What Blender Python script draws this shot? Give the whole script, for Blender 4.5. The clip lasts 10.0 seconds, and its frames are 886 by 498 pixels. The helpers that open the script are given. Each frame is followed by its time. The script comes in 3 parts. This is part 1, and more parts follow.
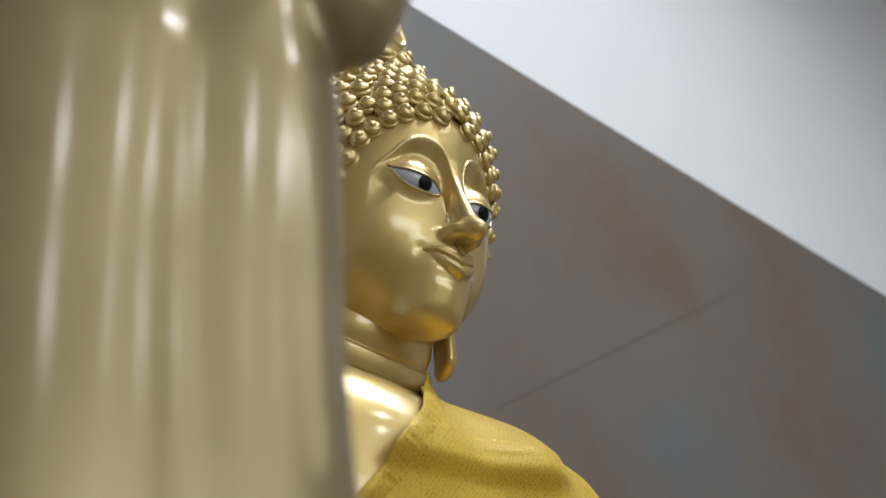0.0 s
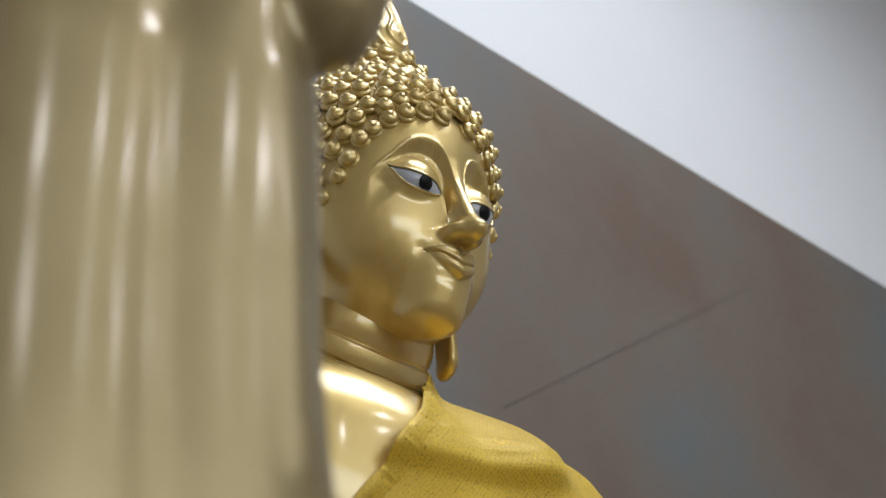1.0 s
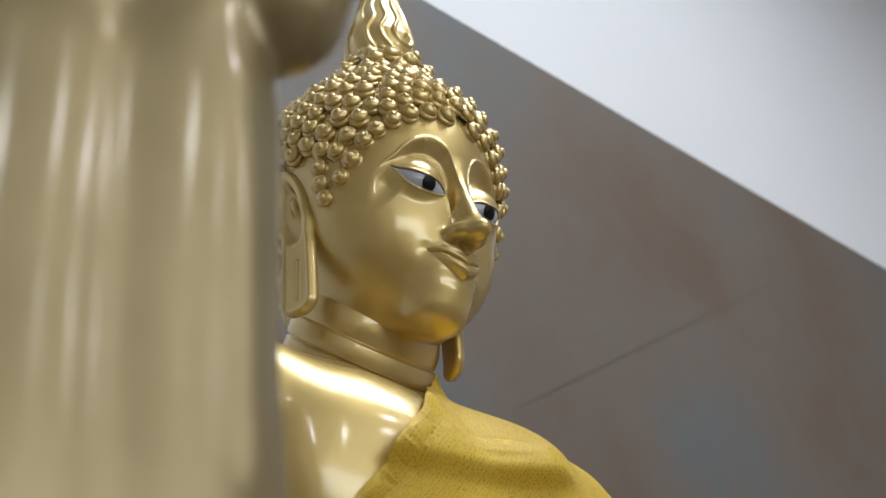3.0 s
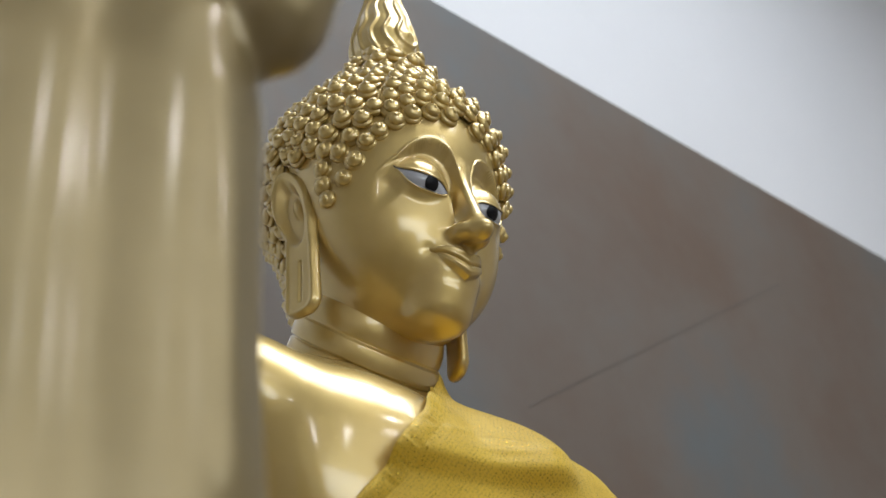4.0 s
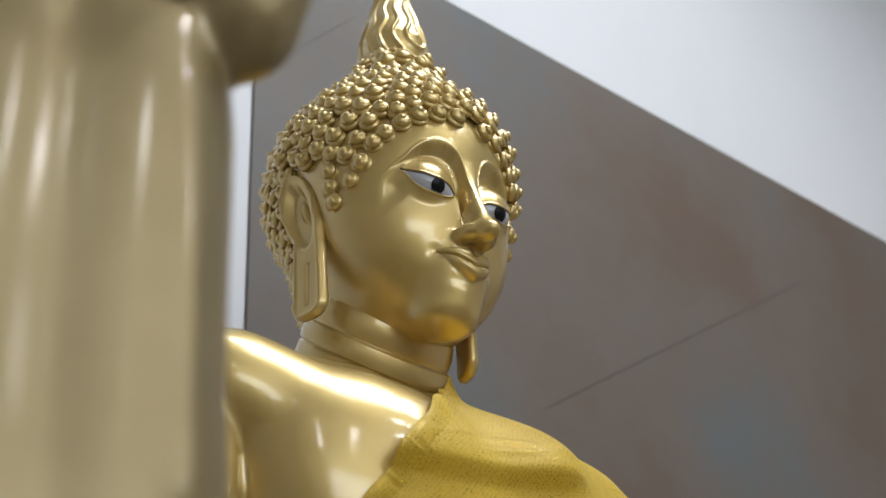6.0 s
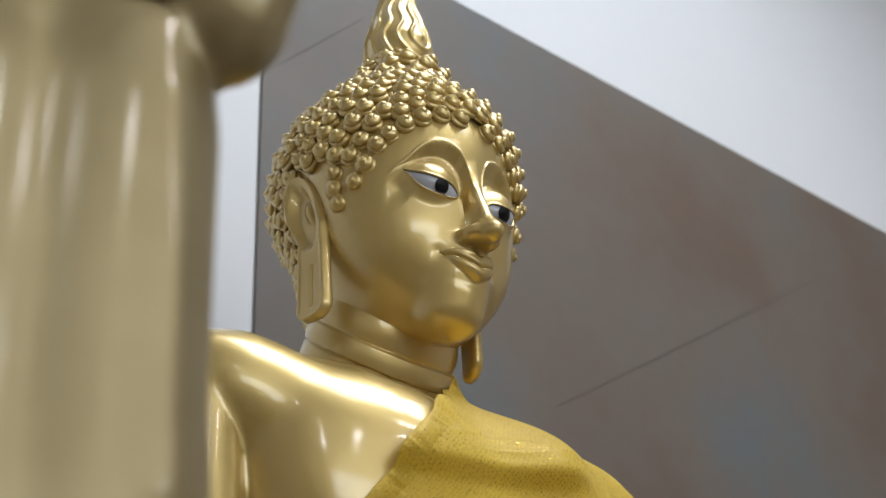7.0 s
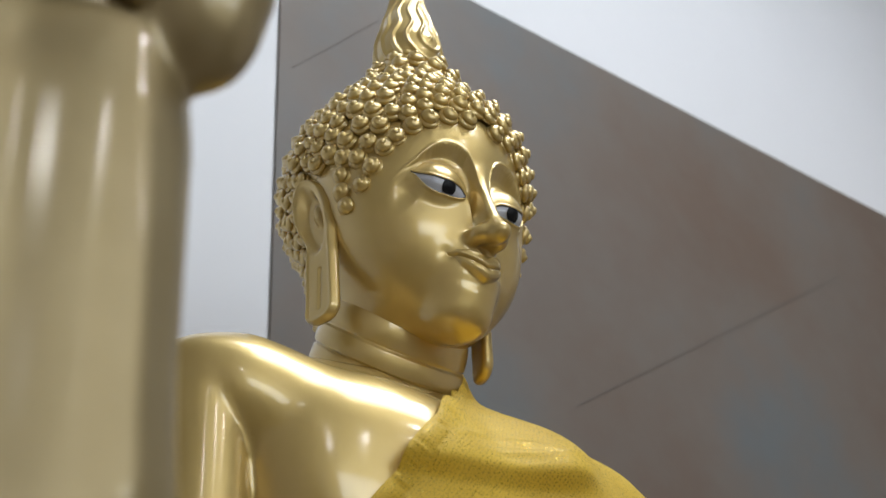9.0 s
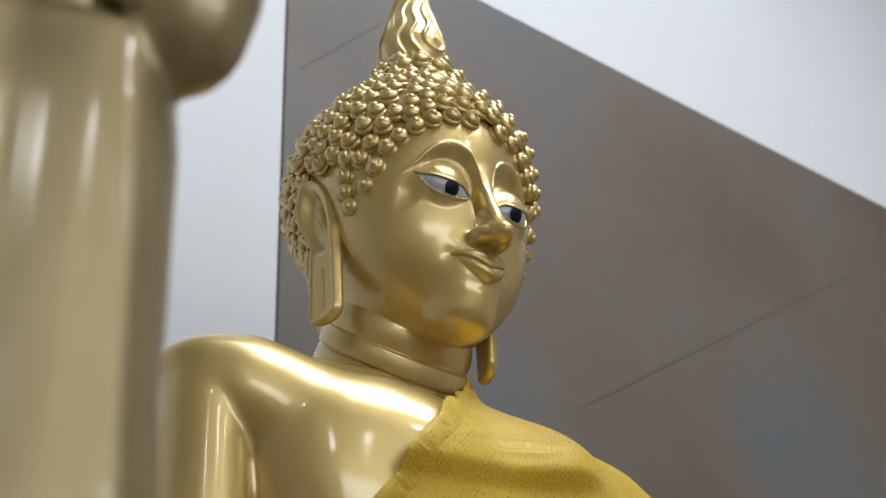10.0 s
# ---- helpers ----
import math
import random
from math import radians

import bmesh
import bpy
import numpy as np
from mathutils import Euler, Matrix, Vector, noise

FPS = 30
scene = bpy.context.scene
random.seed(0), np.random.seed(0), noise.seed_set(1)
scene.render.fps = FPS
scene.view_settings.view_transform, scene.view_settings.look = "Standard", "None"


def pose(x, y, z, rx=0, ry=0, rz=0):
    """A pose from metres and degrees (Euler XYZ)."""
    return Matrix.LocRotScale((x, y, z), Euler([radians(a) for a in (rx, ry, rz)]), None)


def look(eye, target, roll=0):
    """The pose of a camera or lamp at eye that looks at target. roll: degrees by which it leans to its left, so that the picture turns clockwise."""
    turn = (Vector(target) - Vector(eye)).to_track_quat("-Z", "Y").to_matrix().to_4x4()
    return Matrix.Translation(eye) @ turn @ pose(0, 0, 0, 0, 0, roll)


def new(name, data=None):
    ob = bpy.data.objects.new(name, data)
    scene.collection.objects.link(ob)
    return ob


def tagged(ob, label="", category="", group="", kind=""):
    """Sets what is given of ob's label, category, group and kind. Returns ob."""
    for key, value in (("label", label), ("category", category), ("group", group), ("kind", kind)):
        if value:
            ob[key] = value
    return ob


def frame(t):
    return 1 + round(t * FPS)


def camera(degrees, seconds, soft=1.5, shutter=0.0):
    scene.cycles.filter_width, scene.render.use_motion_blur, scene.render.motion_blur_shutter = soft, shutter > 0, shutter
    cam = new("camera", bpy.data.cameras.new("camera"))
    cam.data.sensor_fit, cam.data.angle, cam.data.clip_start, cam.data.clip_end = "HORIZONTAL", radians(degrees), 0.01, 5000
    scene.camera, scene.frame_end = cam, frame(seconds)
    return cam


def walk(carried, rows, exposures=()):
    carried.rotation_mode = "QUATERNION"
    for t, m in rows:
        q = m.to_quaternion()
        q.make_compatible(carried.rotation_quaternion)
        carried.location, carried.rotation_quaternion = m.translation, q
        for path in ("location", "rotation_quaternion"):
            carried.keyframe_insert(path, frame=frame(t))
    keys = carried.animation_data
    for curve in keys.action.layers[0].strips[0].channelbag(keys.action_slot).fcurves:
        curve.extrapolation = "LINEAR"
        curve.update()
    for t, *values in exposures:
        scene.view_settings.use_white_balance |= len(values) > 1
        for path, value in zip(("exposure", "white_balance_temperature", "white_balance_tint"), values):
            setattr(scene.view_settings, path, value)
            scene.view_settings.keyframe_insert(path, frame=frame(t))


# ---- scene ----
cam = camera(30.0, 10.0)
cam.data.dof.use_dof = True
cam.data.dof.focus_distance = 1.75
cam.data.dof.aperture_fstop = 6.5
walk(cam, [
    (0.00, look((-1.0657, -1.0982, 0.8961), (0.0299, -0.0580, 1.8748), -3.397)),
    (1.25, look((-1.0496, -1.1126, 0.8956), (0.0294, -0.0559, 1.8750), -3.207)),
    (2.50, look((-1.0341, -1.1269, 0.8953), (0.0273, -0.0534, 1.8755), -3.022)),
    (3.75, look((-1.0193, -1.1411, 0.8950), (0.0239, -0.0506, 1.8761), -2.839)),
    (5.00, look((-1.0049, -1.1552, 0.8949), (0.0194, -0.0478, 1.8769), -2.655)),
    (6.25, look((-0.9908, -1.1692, 0.8947), (0.0142, -0.0449, 1.8775), -2.468)),
    (7.50, look((-0.9770, -1.1831, 0.8946), (0.0087, -0.0423, 1.8779), -2.273)),
    (8.75, look((-0.9632, -1.1968, 0.8945), (0.0032, -0.0398, 1.8781), -2.068)),
    (10.00, look((-0.9494, -1.2104, 0.8944), (-0.0019, -0.0377, 1.8778), -1.851)),
])

# ---- light ----
world = bpy.data.worlds.new("world")
scene.world = world
world.use_nodes = True
sky = world.node_tree.nodes.new("ShaderNodeTexSky")
sky.sky_type = 'NISHITA'
sky.sun_disc = False
sky.sun_elevation, sky.sun_rotation = radians(50), radians(200)
bg = world.node_tree.nodes["Background"]
bg.inputs["Strength"].default_value = 0.12
world.node_tree.links.new(sky.outputs[0], bg.inputs[0])

ROOM_W, ROOM_E, ROOM_S, ROOM_N, ROOM_H = -4.0, 4.2, -6.5, 0.4585, 4.0


def window_lamp(at, target, w, h, power, colour=(0.90, 0.955, 1.0)):
    li = bpy.data.lights.new("window_light", 'AREA')
    li.shape, li.size, li.size_y, li.energy, li.color = 'RECTANGLE', w, h, power, colour
    ob = new("window_light", li)
    ob.matrix_world = look(at, target)
    return ob


# ---- materials ----
def material(name):
    m = bpy.data.materials.new(name)
    m.use_nodes = True
    nt = m.node_tree
    return m, nt, nt.nodes["Principled BSDF"]


def node(nt, kind, **values):
    n = nt.nodes.new(kind)
    for k, v in values.items():
        n.inputs[k].default_value = v
    return n


def coords(nt, scale=1.0):
    tc = nt.nodes.new("ShaderNodeTexCoord")
    mp = nt.nodes.new("ShaderNodeMapping")
    mp.inputs["Scale"].default_value = (scale, scale, scale) if isinstance(scale, (int, float)) else scale
    nt.links.new(tc.outputs["Object"], mp.inputs["Vector"])
    return mp.outputs[0]


def ramp(nt, source, stops):
    r = nt.nodes.new("ShaderNodeValToRGB")
    e = r.color_ramp.elements
    while len(e) < len(stops):
        e.new(0.5)
    for el, (p, col) in zip(e, stops):
        el.position, el.color = p, (*col, 1) if len(col) == 3 else col
    nt.links.new(source, r.inputs[0])
    return r.outputs[0]


def noise_tex(nt, vec, scale, detail=3.0, rough=0.5):
    n = node(nt, "ShaderNodeTexNoise", Scale=scale, Detail=detail, Roughness=rough)
    nt.links.new(vec, n.inputs["Vector"])
    return n.outputs["Fac"]


def bump(nt, height, strength, distance, bsdf, normal=None):
    b = node(nt, "ShaderNodeBump", Strength=strength, Distance=distance)
    nt.links.new(height, b.inputs["Height"])
    if normal:
        nt.links.new(normal, b.inputs["Normal"])
    nt.links.new(b.outputs[0], bsdf.inputs["Normal"])
    return b.outputs[0]


def gold_paint(name, light, dark, rough=(0.26, 0.36), metal=0.85, coat=0.45):
    m, nt, b = material(name)
    v = coords(nt)
    big = noise_tex(nt, v, 9.0, 4.0, 0.6)
    nt.links.new(ramp(nt, big, [(0.3, dark), (0.7, light)]), b.inputs["Base Color"])
    r = ramp(nt, noise_tex(nt, v, 30.0, 4.0, 0.65), [(0.3, (rough[0],) * 3), (0.75, (rough[1],) * 3)])
    nt.links.new(r, b.inputs["Roughness"])
    b.inputs["Metallic"].default_value = metal
    b.inputs["Coat Weight"].default_value = coat
    b.inputs["Coat Roughness"].default_value = 0.13
    b.inputs["Coat IOR"].default_value = 1.62
    wavy = bump(nt, noise_tex(nt, v, 16.0, 2.0), 0.25, 0.004, b)
    bump(nt, noise_tex(nt, v, 900.0, 2.0), 0.05, 0.0005, b, wavy)
    return m


GOLD = gold_paint("gold_lacquer", (0.658, 0.482, 0.165), (0.578, 0.415, 0.132), (0.36, 0.46), 0.58, 1.0)
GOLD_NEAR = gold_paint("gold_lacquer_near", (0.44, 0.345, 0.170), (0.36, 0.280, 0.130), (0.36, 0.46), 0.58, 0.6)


def plain(name, colour, rough, variation=0.12, scale=4.0, grain=250.0, grain_bump=0.1, coat=0.0):
    m, nt, b = material(name)
    v = coords(nt)
    lo = tuple(c * (1 - variation) for c in colour)
    nt.links.new(ramp(nt, noise_tex(nt, v, scale, 5.0, 0.6), [(0.3, lo), (0.7, colour)]), b.inputs["Base Color"])
    b.inputs["Roughness"].default_value = rough
    b.inputs["Coat Weight"].default_value = coat
    bump(nt, noise_tex(nt, v, grain, 3.0), grain_bump, 0.001, b)
    return m


WHITE = plain("white_plaster", (0.74, 0.755, 0.79), 0.6, 0.05, 1.5)
FLOOR = plain("floor_stone", (0.20, 0.16, 0.12), 0.35, 0.2, 3.0)
CREAM = plain("cream_plaster", (0.70, 0.635, 0.56), 0.6, 0.10, 2.0)
PLINTH = plain("plinth_paint", (0.45, 0.36, 0.20), 0.4, 0.2, 6.0)
EYE_WHITE = plain("eye_shell", (0.52, 0.54, 0.60), 0.25, 0.15, 60.0, 400.0, 0.05, 0.5)
EYE_BLACK = plain("eye_lacquer", (0.012, 0.012, 0.014), 0.3, 0.5, 160.0, 700.0, 0.4, 0.0)
EYE_BLACK.node_tree.nodes["Principled BSDF"].inputs["Specular IOR Level"].default_value = 0.15
EYE_LINE = plain("eye_line", (0.03, 0.02, 0.015), 0.4, 0.2, 60.0)


def panel_material():
    m, nt, b = material("dark_panel")
    v = coords(nt)
    cloud = noise_tex(nt, v, 1.7, 5.0, 0.6)
    nt.links.new(ramp(nt, cloud, [(0.34, (0.138, 0.100, 0.077)), (0.5, (0.148, 0.124, 0.105)), (0.66, (0.124, 0.134, 0.137))]), b.inputs["Base Color"])
    nt.links.new(ramp(nt, noise_tex(nt, v, 5.0, 6.0, 0.7), [(0.3, (0.52,) * 3), (0.8, (0.68,) * 3)]), b.inputs["Roughness"])
    bump(nt, noise_tex(nt, v, 3.0, 3.0), 0.15, 0.01, b)
    return m


PANEL = panel_material()
JOINT = plain("joint_filler", (0.131, 0.113, 0.099), 0.6, 0.2, 5.0)


def robe_material():
    m, nt, b = material("gold_mesh_cloth")
    uv = nt.nodes.new("ShaderNodeUVMap")
    v = coords(nt)
    holes = node(nt, "ShaderNodeTexVoronoi", Scale=330.0, Randomness=0.3)
    nt.links.new(uv.outputs[0], holes.inputs["Vector"])
    pit = ramp(nt, holes.outputs["Distance"], [(0.12, (0.0,) * 3), (0.36, (1.0,) * 3)])
    glint = noise_tex(nt, v, 480.0, 2.0, 0.8)
    spark = ramp(nt, glint, [(0.60, (0.0,) * 3), (0.67, (0.8,) * 3)])
    cloud = noise_tex(nt, v, 14.0, 4.0)
    base = ramp(nt, cloud, [(0.3, (0.70, 0.45, 0.030)), (0.7, (0.82, 0.55, 0.045))])
    mix = nt.nodes.new("ShaderNodeMix")
    mix.data_type = 'RGBA'
    nt.links.new(pit, mix.inputs[0])
    mix.inputs[6].default_value = (0.50, 0.30, 0.025, 1)
    nt.links.new(base, mix.inputs[7])
    nt.links.new(mix.outputs[2], b.inputs["Base Color"])
    nt.links.new(spark, b.inputs["Metallic"])
    nt.links.new(ramp(nt, glint, [(0.55, (0.60,) * 3), (0.64, (0.18,) * 3)]), b.inputs["Roughness"])
    b.inputs["Sheen Weight"].default_value = 0.25
    b.inputs["Sheen Tint"].default_value = (1.0, 0.85, 0.4, 1)
    first = bump(nt, pit, 0.35, 0.0006, b)
    bump(nt, glint, 0.5, 0.0006, b, first)
    return m


ROBE = robe_material()


# ---- mesh helpers ----
def mesh_object(name, verts, faces, materials, smooth=True, slots=None, uvs=None):
    me = bpy.data.meshes.new(name)
    me.from_pydata([tuple(map(float, p)) for p in verts], [], [tuple(map(int, q)) for q in faces])
    for m in materials:
        me.materials.append(m)
    if smooth:
        me.polygons.foreach_set("use_smooth", [True] * len(me.polygons))
    if slots is not None:
        me.polygons.foreach_set("material_index", np.asarray(slots, dtype=np.int32))
    if uvs is not None:
        lay = me.uv_layers.new(name="UVMap")
        idx = np.empty(len(me.loops), dtype=np.int32)
        me.loops.foreach_get("vertex_index", idx)
        lay.data.foreach_set("uv", np.asarray(uvs, dtype=np.float32)[idx].ravel())
    me.update()
    return new(name, me)


def box(name, lo, hi, mat, bevel=0.0, parent=None):
    bm = bmesh.new()
    bmesh.ops.create_cube(bm, size=1.0)
    size, mid = Vector(hi) - Vector(lo), (Vector(hi) + Vector(lo)) / 2
    bmesh.ops.scale(bm, vec=size, verts=bm.verts)
    bmesh.ops.translate(bm, vec=mid, verts=bm.verts)
    if bevel:
        bmesh.ops.bevel(bm, geom=bm.edges[:], offset=bevel, segments=3, affect='EDGES')
    me = bpy.data.meshes.new(name)
    bm.to_mesh(me)
    bm.free()
    me.materials.append(mat)
    ob = new(name, me)
    ob.parent = parent
    return ob


class Pile:
    """Collects vertices, faces and material slots for one mesh."""

    def __init__(self):
        self.v, self.f, self.s, self.n = [], [], [], 0

    def add(self, verts, faces, slot=0):
        verts, faces = np.asarray(verts, float), np.asarray(faces, int)
        self.v.append(verts)
        self.f.extend((faces + self.n).tolist())
        self.s.extend([slot] * len(faces))
        self.n += len(verts)

    def grid(self, pts, slot=0, wrap=False, flip=False):
        """pts: rows x columns x 3; wrap closes the columns into a ring."""
        a, b = pts.shape[:2]
        i = np.arange(a * b).reshape(a, b)
        if wrap:
            i = np.concatenate([i, i[:, :1]], 1)
        q = np.stack([i[:-1, :-1], i[:-1, 1:], i[1:, 1:], i[1:, :-1]], -1).reshape(-1, 4)
        self.add(pts.reshape(-1, 3), q[:, ::-1] if flip else q, slot)

    def make(self, name, materials):
        return mesh_object(name, np.concatenate(self.v), self.f, materials, True, self.s)


def unit(a):
    return a / np.maximum(np.linalg.norm(a, axis=-1, keepdims=True), 1e-12)


def smooth_min(a, b, k):
    h = np.clip(0.5 + 0.5 * (b - a) / k, 0, 1)
    return b + (a - b) * h - k * h * (1 - h)


def smooth_step(a, b, x):
    t = np.clip((x - a) / (b - a), 0, 1)
    return t * t * (3 - 2 * t)


def ellipsoid(p, c, r):
    q = p - np.array(c)
    r = np.array(r)
    a = q / r
    b = a / r
    k0 = np.sqrt(np.einsum("...i,...i->...", a, a))
    k1 = np.sqrt(np.einsum("...i,...i->...", b, b))
    return k0 * (k0 - 1) / np.maximum(k1, 1e-9)


def capsule(p, a, b, ra, rb):
    a, b = np.array(a, float), np.array(b, float)
    d = b - a
    h = np.clip(((p - a) @ d) / (d @ d), 0, 1)
    return np.linalg.norm(p - a - h[..., None] * d, axis=-1) - (ra + (rb - ra) * h)


def surface_net(field, lo, hi, step):
    """The zero surface of field inside a box, as vertices and quads."""
    ax = [np.arange(l, h + step, step) for l, h in zip(lo, hi)]
    g = np.stack(np.meshgrid(*ax, indexing="ij"), -1)
    val = field(g)
    inside = val < 0
    n = np.array(val.shape)
    corner = [(i, j, k) for i in (0, 1) for j in (0, 1) for k in (0, 1)]
    cut = [slice(0, m - 1) for m in n]

    def at(a, o):
        return a[o[0]:n[0] - 1 + o[0], o[1]:n[1] - 1 + o[1], o[2]:n[2] - 1 + o[2]]

    count = sum(at(inside, o).astype(int) for o in corner)
    active = (count > 0) & (count < 8)
    ids = -np.ones(active.shape, int)
    ids[active] = np.arange(active.sum())
    total, weight = np.zeros((active.sum(), 3)), np.zeros(active.sum())
    base = g[cut[0], cut[1], cut[2]][active]
    for a in corner:
        for axis in range(3):
            if a[axis]:
                continue
            b = list(a)
            b[axis] = 1
            va, vb = at(val, a)[active], at(val, b)[active]
            cross = (va < 0) != (vb < 0)
            t = np.where(cross, va / np.where(va == vb, 1, va - vb), 0)
            pt = base + (np.array(a) + t[:, None] * (np.array(b) - np.array(a))) * step
            total += pt * cross[:, None]
            weight += cross
    verts = total / weight[:, None]
    faces = []
    for axis in range(3):
        u, w = (axis + 1) % 3, (axis + 2) % 3
        sl = [slice(1, m - 1) for m in n]
        sl[axis] = slice(0, n[axis] - 1)
        s2 = list(sl)
        s2[axis] = slice(1, n[axis])
        a, b = inside[tuple(sl)], inside[tuple(s2)]
        for flip, mask in ((False, a & ~b), (True, ~a & b)):
            pos = np.argwhere(mask)
            for d in range(3):
                if d != axis:
                    pos[:, d] += 1
            quad = []
            for du, dw in ((0, 0), (1, 0), (1, 1), (0, 1)):
                q = pos.copy()
                q[:, u] -= 1 - du
                q[:, w] -= 1 - dw
                quad.append(ids[q[:, 0], q[:, 1], q[:, 2]])
            quad = np.stack(quad, -1)
            quad = quad[(quad >= 0).all(1)]
            faces.append(quad[:, ::-1] if flip else quad)
    h = step * 0.05
    for _ in range(2):
        d = field(verts)
        grad = np.stack([(field(verts + h * e) - field(verts - h * e)) / (2 * h) for e in np.eye(3)], -1)
        move = d[:, None] * grad / np.maximum((grad ** 2).sum(-1, keepdims=True), 0.2)
        verts = verts - np.clip(move, -step, step)
    return verts, np.concatenate(faces)


def cast(field, origin, dirs, start, turns=30, slow=0.75):
    """The distance from origin along dirs at which field is met, coming from outside."""
    r = np.full(dirs.shape[:-1], start)
    for _ in range(turns):
        r = r - slow * field(origin + r[..., None] * dirs)
    return r


def along(x, pts):
    return np.interp(x, [p[0] for p in pts], [p[1] for p in pts])


# ---- room ----
def downlight(x, y, h):
    """A round ceiling light: a white ring with a lamp in it."""
    prof = ((0.085, 0.0), (0.085, -0.012), (0.105, -0.016), (0.112, -0.010), (0.112, 0.0))
    a = np.linspace(0, 2 * math.pi, 32, endpoint=False)
    ring = np.array([[(r * math.cos(t), r * math.sin(t), dz) for t in a] for r, dz in prof])
    pile = Pile()
    pile.grid(ring, 0, True)
    ob = pile.make("ceiling_light", [WHITE])
    ob.location = (x, y, h)
    tagged(ob, "round white ceiling light with a narrow trim ring", "ceiling light", "ceiling lights")
    li = bpy.data.lights.new("ceiling_lamp", 'AREA')
    li.shape, li.size, li.energy, li.color = 'DISK', 0.14, 6.0, (1.0, 0.98, 0.95)
    lamp = new("ceiling_lamp", li)
    lamp.location = (x, y, h - 0.006)


def room():
    t = 0.15
    w, e, s, n, h = ROOM_W, ROOM_E, ROOM_S, ROOM_N, ROOM_H

    def put(name, lo, hi, mat, label):
        return tagged(box(name, lo, hi, mat), label, "wall" if "wall" in name else name, kind="structure")

    put("floor", (w - t, s - t, -0.1), (e + t, n + t, 0), FLOOR, "grey stone floor of the shrine hall")
    # ceiling pierced by two roof lights
    strips, y0, y1 = ((-0.25, 1.35),), -1.75, -0.30
    bm = bmesh.new()
    slabs = [(w - t, e + t, s - t, y0), (w - t, e + t, y1, n + t)]
    edges = [w - t] + [c for st in strips for c in st] + [e + t]
    slabs += [(edges[i], edges[i + 1], y0, y1) for i in range(0, len(edges), 2)]
    for a, b, c, d in slabs:
        m = Matrix.LocRotScale(((a + b) / 2, (c + d) / 2, h + t / 2), None, (b - a, d - c, t))
        bmesh.ops.create_cube(bm, size=1.0, matrix=m)
    me = bpy.data.meshes.new("ceiling")
    bm.to_mesh(me)
    bm.free()
    me.materials.append(WHITE)
    tagged(new("ceiling", me), "white plastered ceiling of the hall with roof lights", "ceiling", kind="structure")
    for a, b in strips:
        window_lamp(((a + b) / 2, (y0 + y1) / 2, h + 0.1), ((a + b) / 2 + 0.001, (y0 + y1) / 2, 0), b - a, y1 - y0, 61.0)
    # small round ceiling lights
    for x, y in ((-2.25, -4.0), (-0.45, -4.2), (0.85, -4.0), (0.78, -2.65)):
        downlight(x, y, h)
    put("wall_north", (w - t, n, 0), (e + t, n + t, h), WHITE, "white plastered wall behind the golden statue")
    put("wall_east", (e, s, 0), (e + t, n, h), CREAM, "cream plastered side wall of the hall")
    # south wall with a wide high window opening
    def pierced(name, fixed, lo, hi, spans, low, top, power):
        root = tagged(new(name), "cream plastered wall with high window openings", "wall", kind="structure")
        cuts = [lo] + [c for sp in spans for c in sp] + [hi]
        for i in range(0, len(cuts), 2):
            a, b = cuts[i], cuts[i + 1]
            l, r = ((a, fixed - t, 0), (b, fixed, h))
            box("wall_pier", l, r, CREAM, parent=root)
        for a, b in spans:
            for z0, z1 in ((0, low), (top, h)):
                l, r = ((a, fixed - t, z0), (b, fixed, z1))
                box("wall_infill", l, r, CREAM, parent=root)
        for a, b in spans:
            mid = (a + b) / 2
            at = (mid, fixed - 0.05, (low + top) / 2)
            to = (mid, fixed + 1, (low + top) / 2)
            window_lamp(at, to, b - a, top - low, power * (b - a) * (top - low))

    pierced("wall_south", s, w, e, [(-3.2, 2.6)], 2.3, 3.7, 11.0)
    put("wall_west", (w - t, s - t, 0), (w, n, h), CREAM, "cream plastered side wall of the hall")


room()
PANEL_TOP, PANEL_LEFT, PANEL_Y = 2.8551, 0.0983, 0.4541
PANEL_OB = tagged(box("backdrop_panel", (PANEL_LEFT, PANEL_Y, 0.05), (ROOM_E, ROOM_N, PANEL_TOP), PANEL, 0.002),
       "dark grey mottled panel on the white wall behind the statue", "panel", kind="structure")



def panel_joint(start, end):
    """A faint straight joint across the panel."""
    (xa, za), (xb, zb) = start, end
    n = math.hypot(xb - xa, zb - za)
    ob = box("joint", (-n / 2, -0.0006, -0.0010), (n / 2, 0.0006, 0.0010), JOINT)
    ob.matrix_world = pose((xa + xb) / 2, PANEL_Y - 0.0004, (za + zb) / 2, 0, -math.degrees(math.atan2(zb - za, xb - xa)), 0)
    ob.parent = PANEL_OB


panel_joint((0.671, 2.101), (1.428, 2.620))
panel_joint((0.126, 2.520), (0.292, 2.701))

# ---- great statue ----
HEAD_C = np.array([0.0, 0.0, 1.88])
BROW = [(0.0, 1.895), (0.006, 1.912), (0.0095, 1.93), (0.0145, 1.946), (0.0191, 1.9535), (0.0265, 1.9585), (0.0335, 1.961), (0.041, 1.9617), (0.0486, 1.96), (0.0555, 1.9565), (0.062, 1.951), (0.068, 1.944), (0.0738, 1.935), (0.0836, 1.9245), (0.090, 1.9150), (0.11, 1.885)]
EYE_IN, EYE_OUT = np.array([0.0198, 1.9003]), np.array([0.0768, 1.9215])
LID_UP = np.polyfit([0, 0.05, 0.18, 0.33, 0.57, 0.80, 0.93, 1], [1.9010, 1.9050, 1.9075, 1.9085, 1.9092, 1.9130, 1.9185, 1.9225], 5)
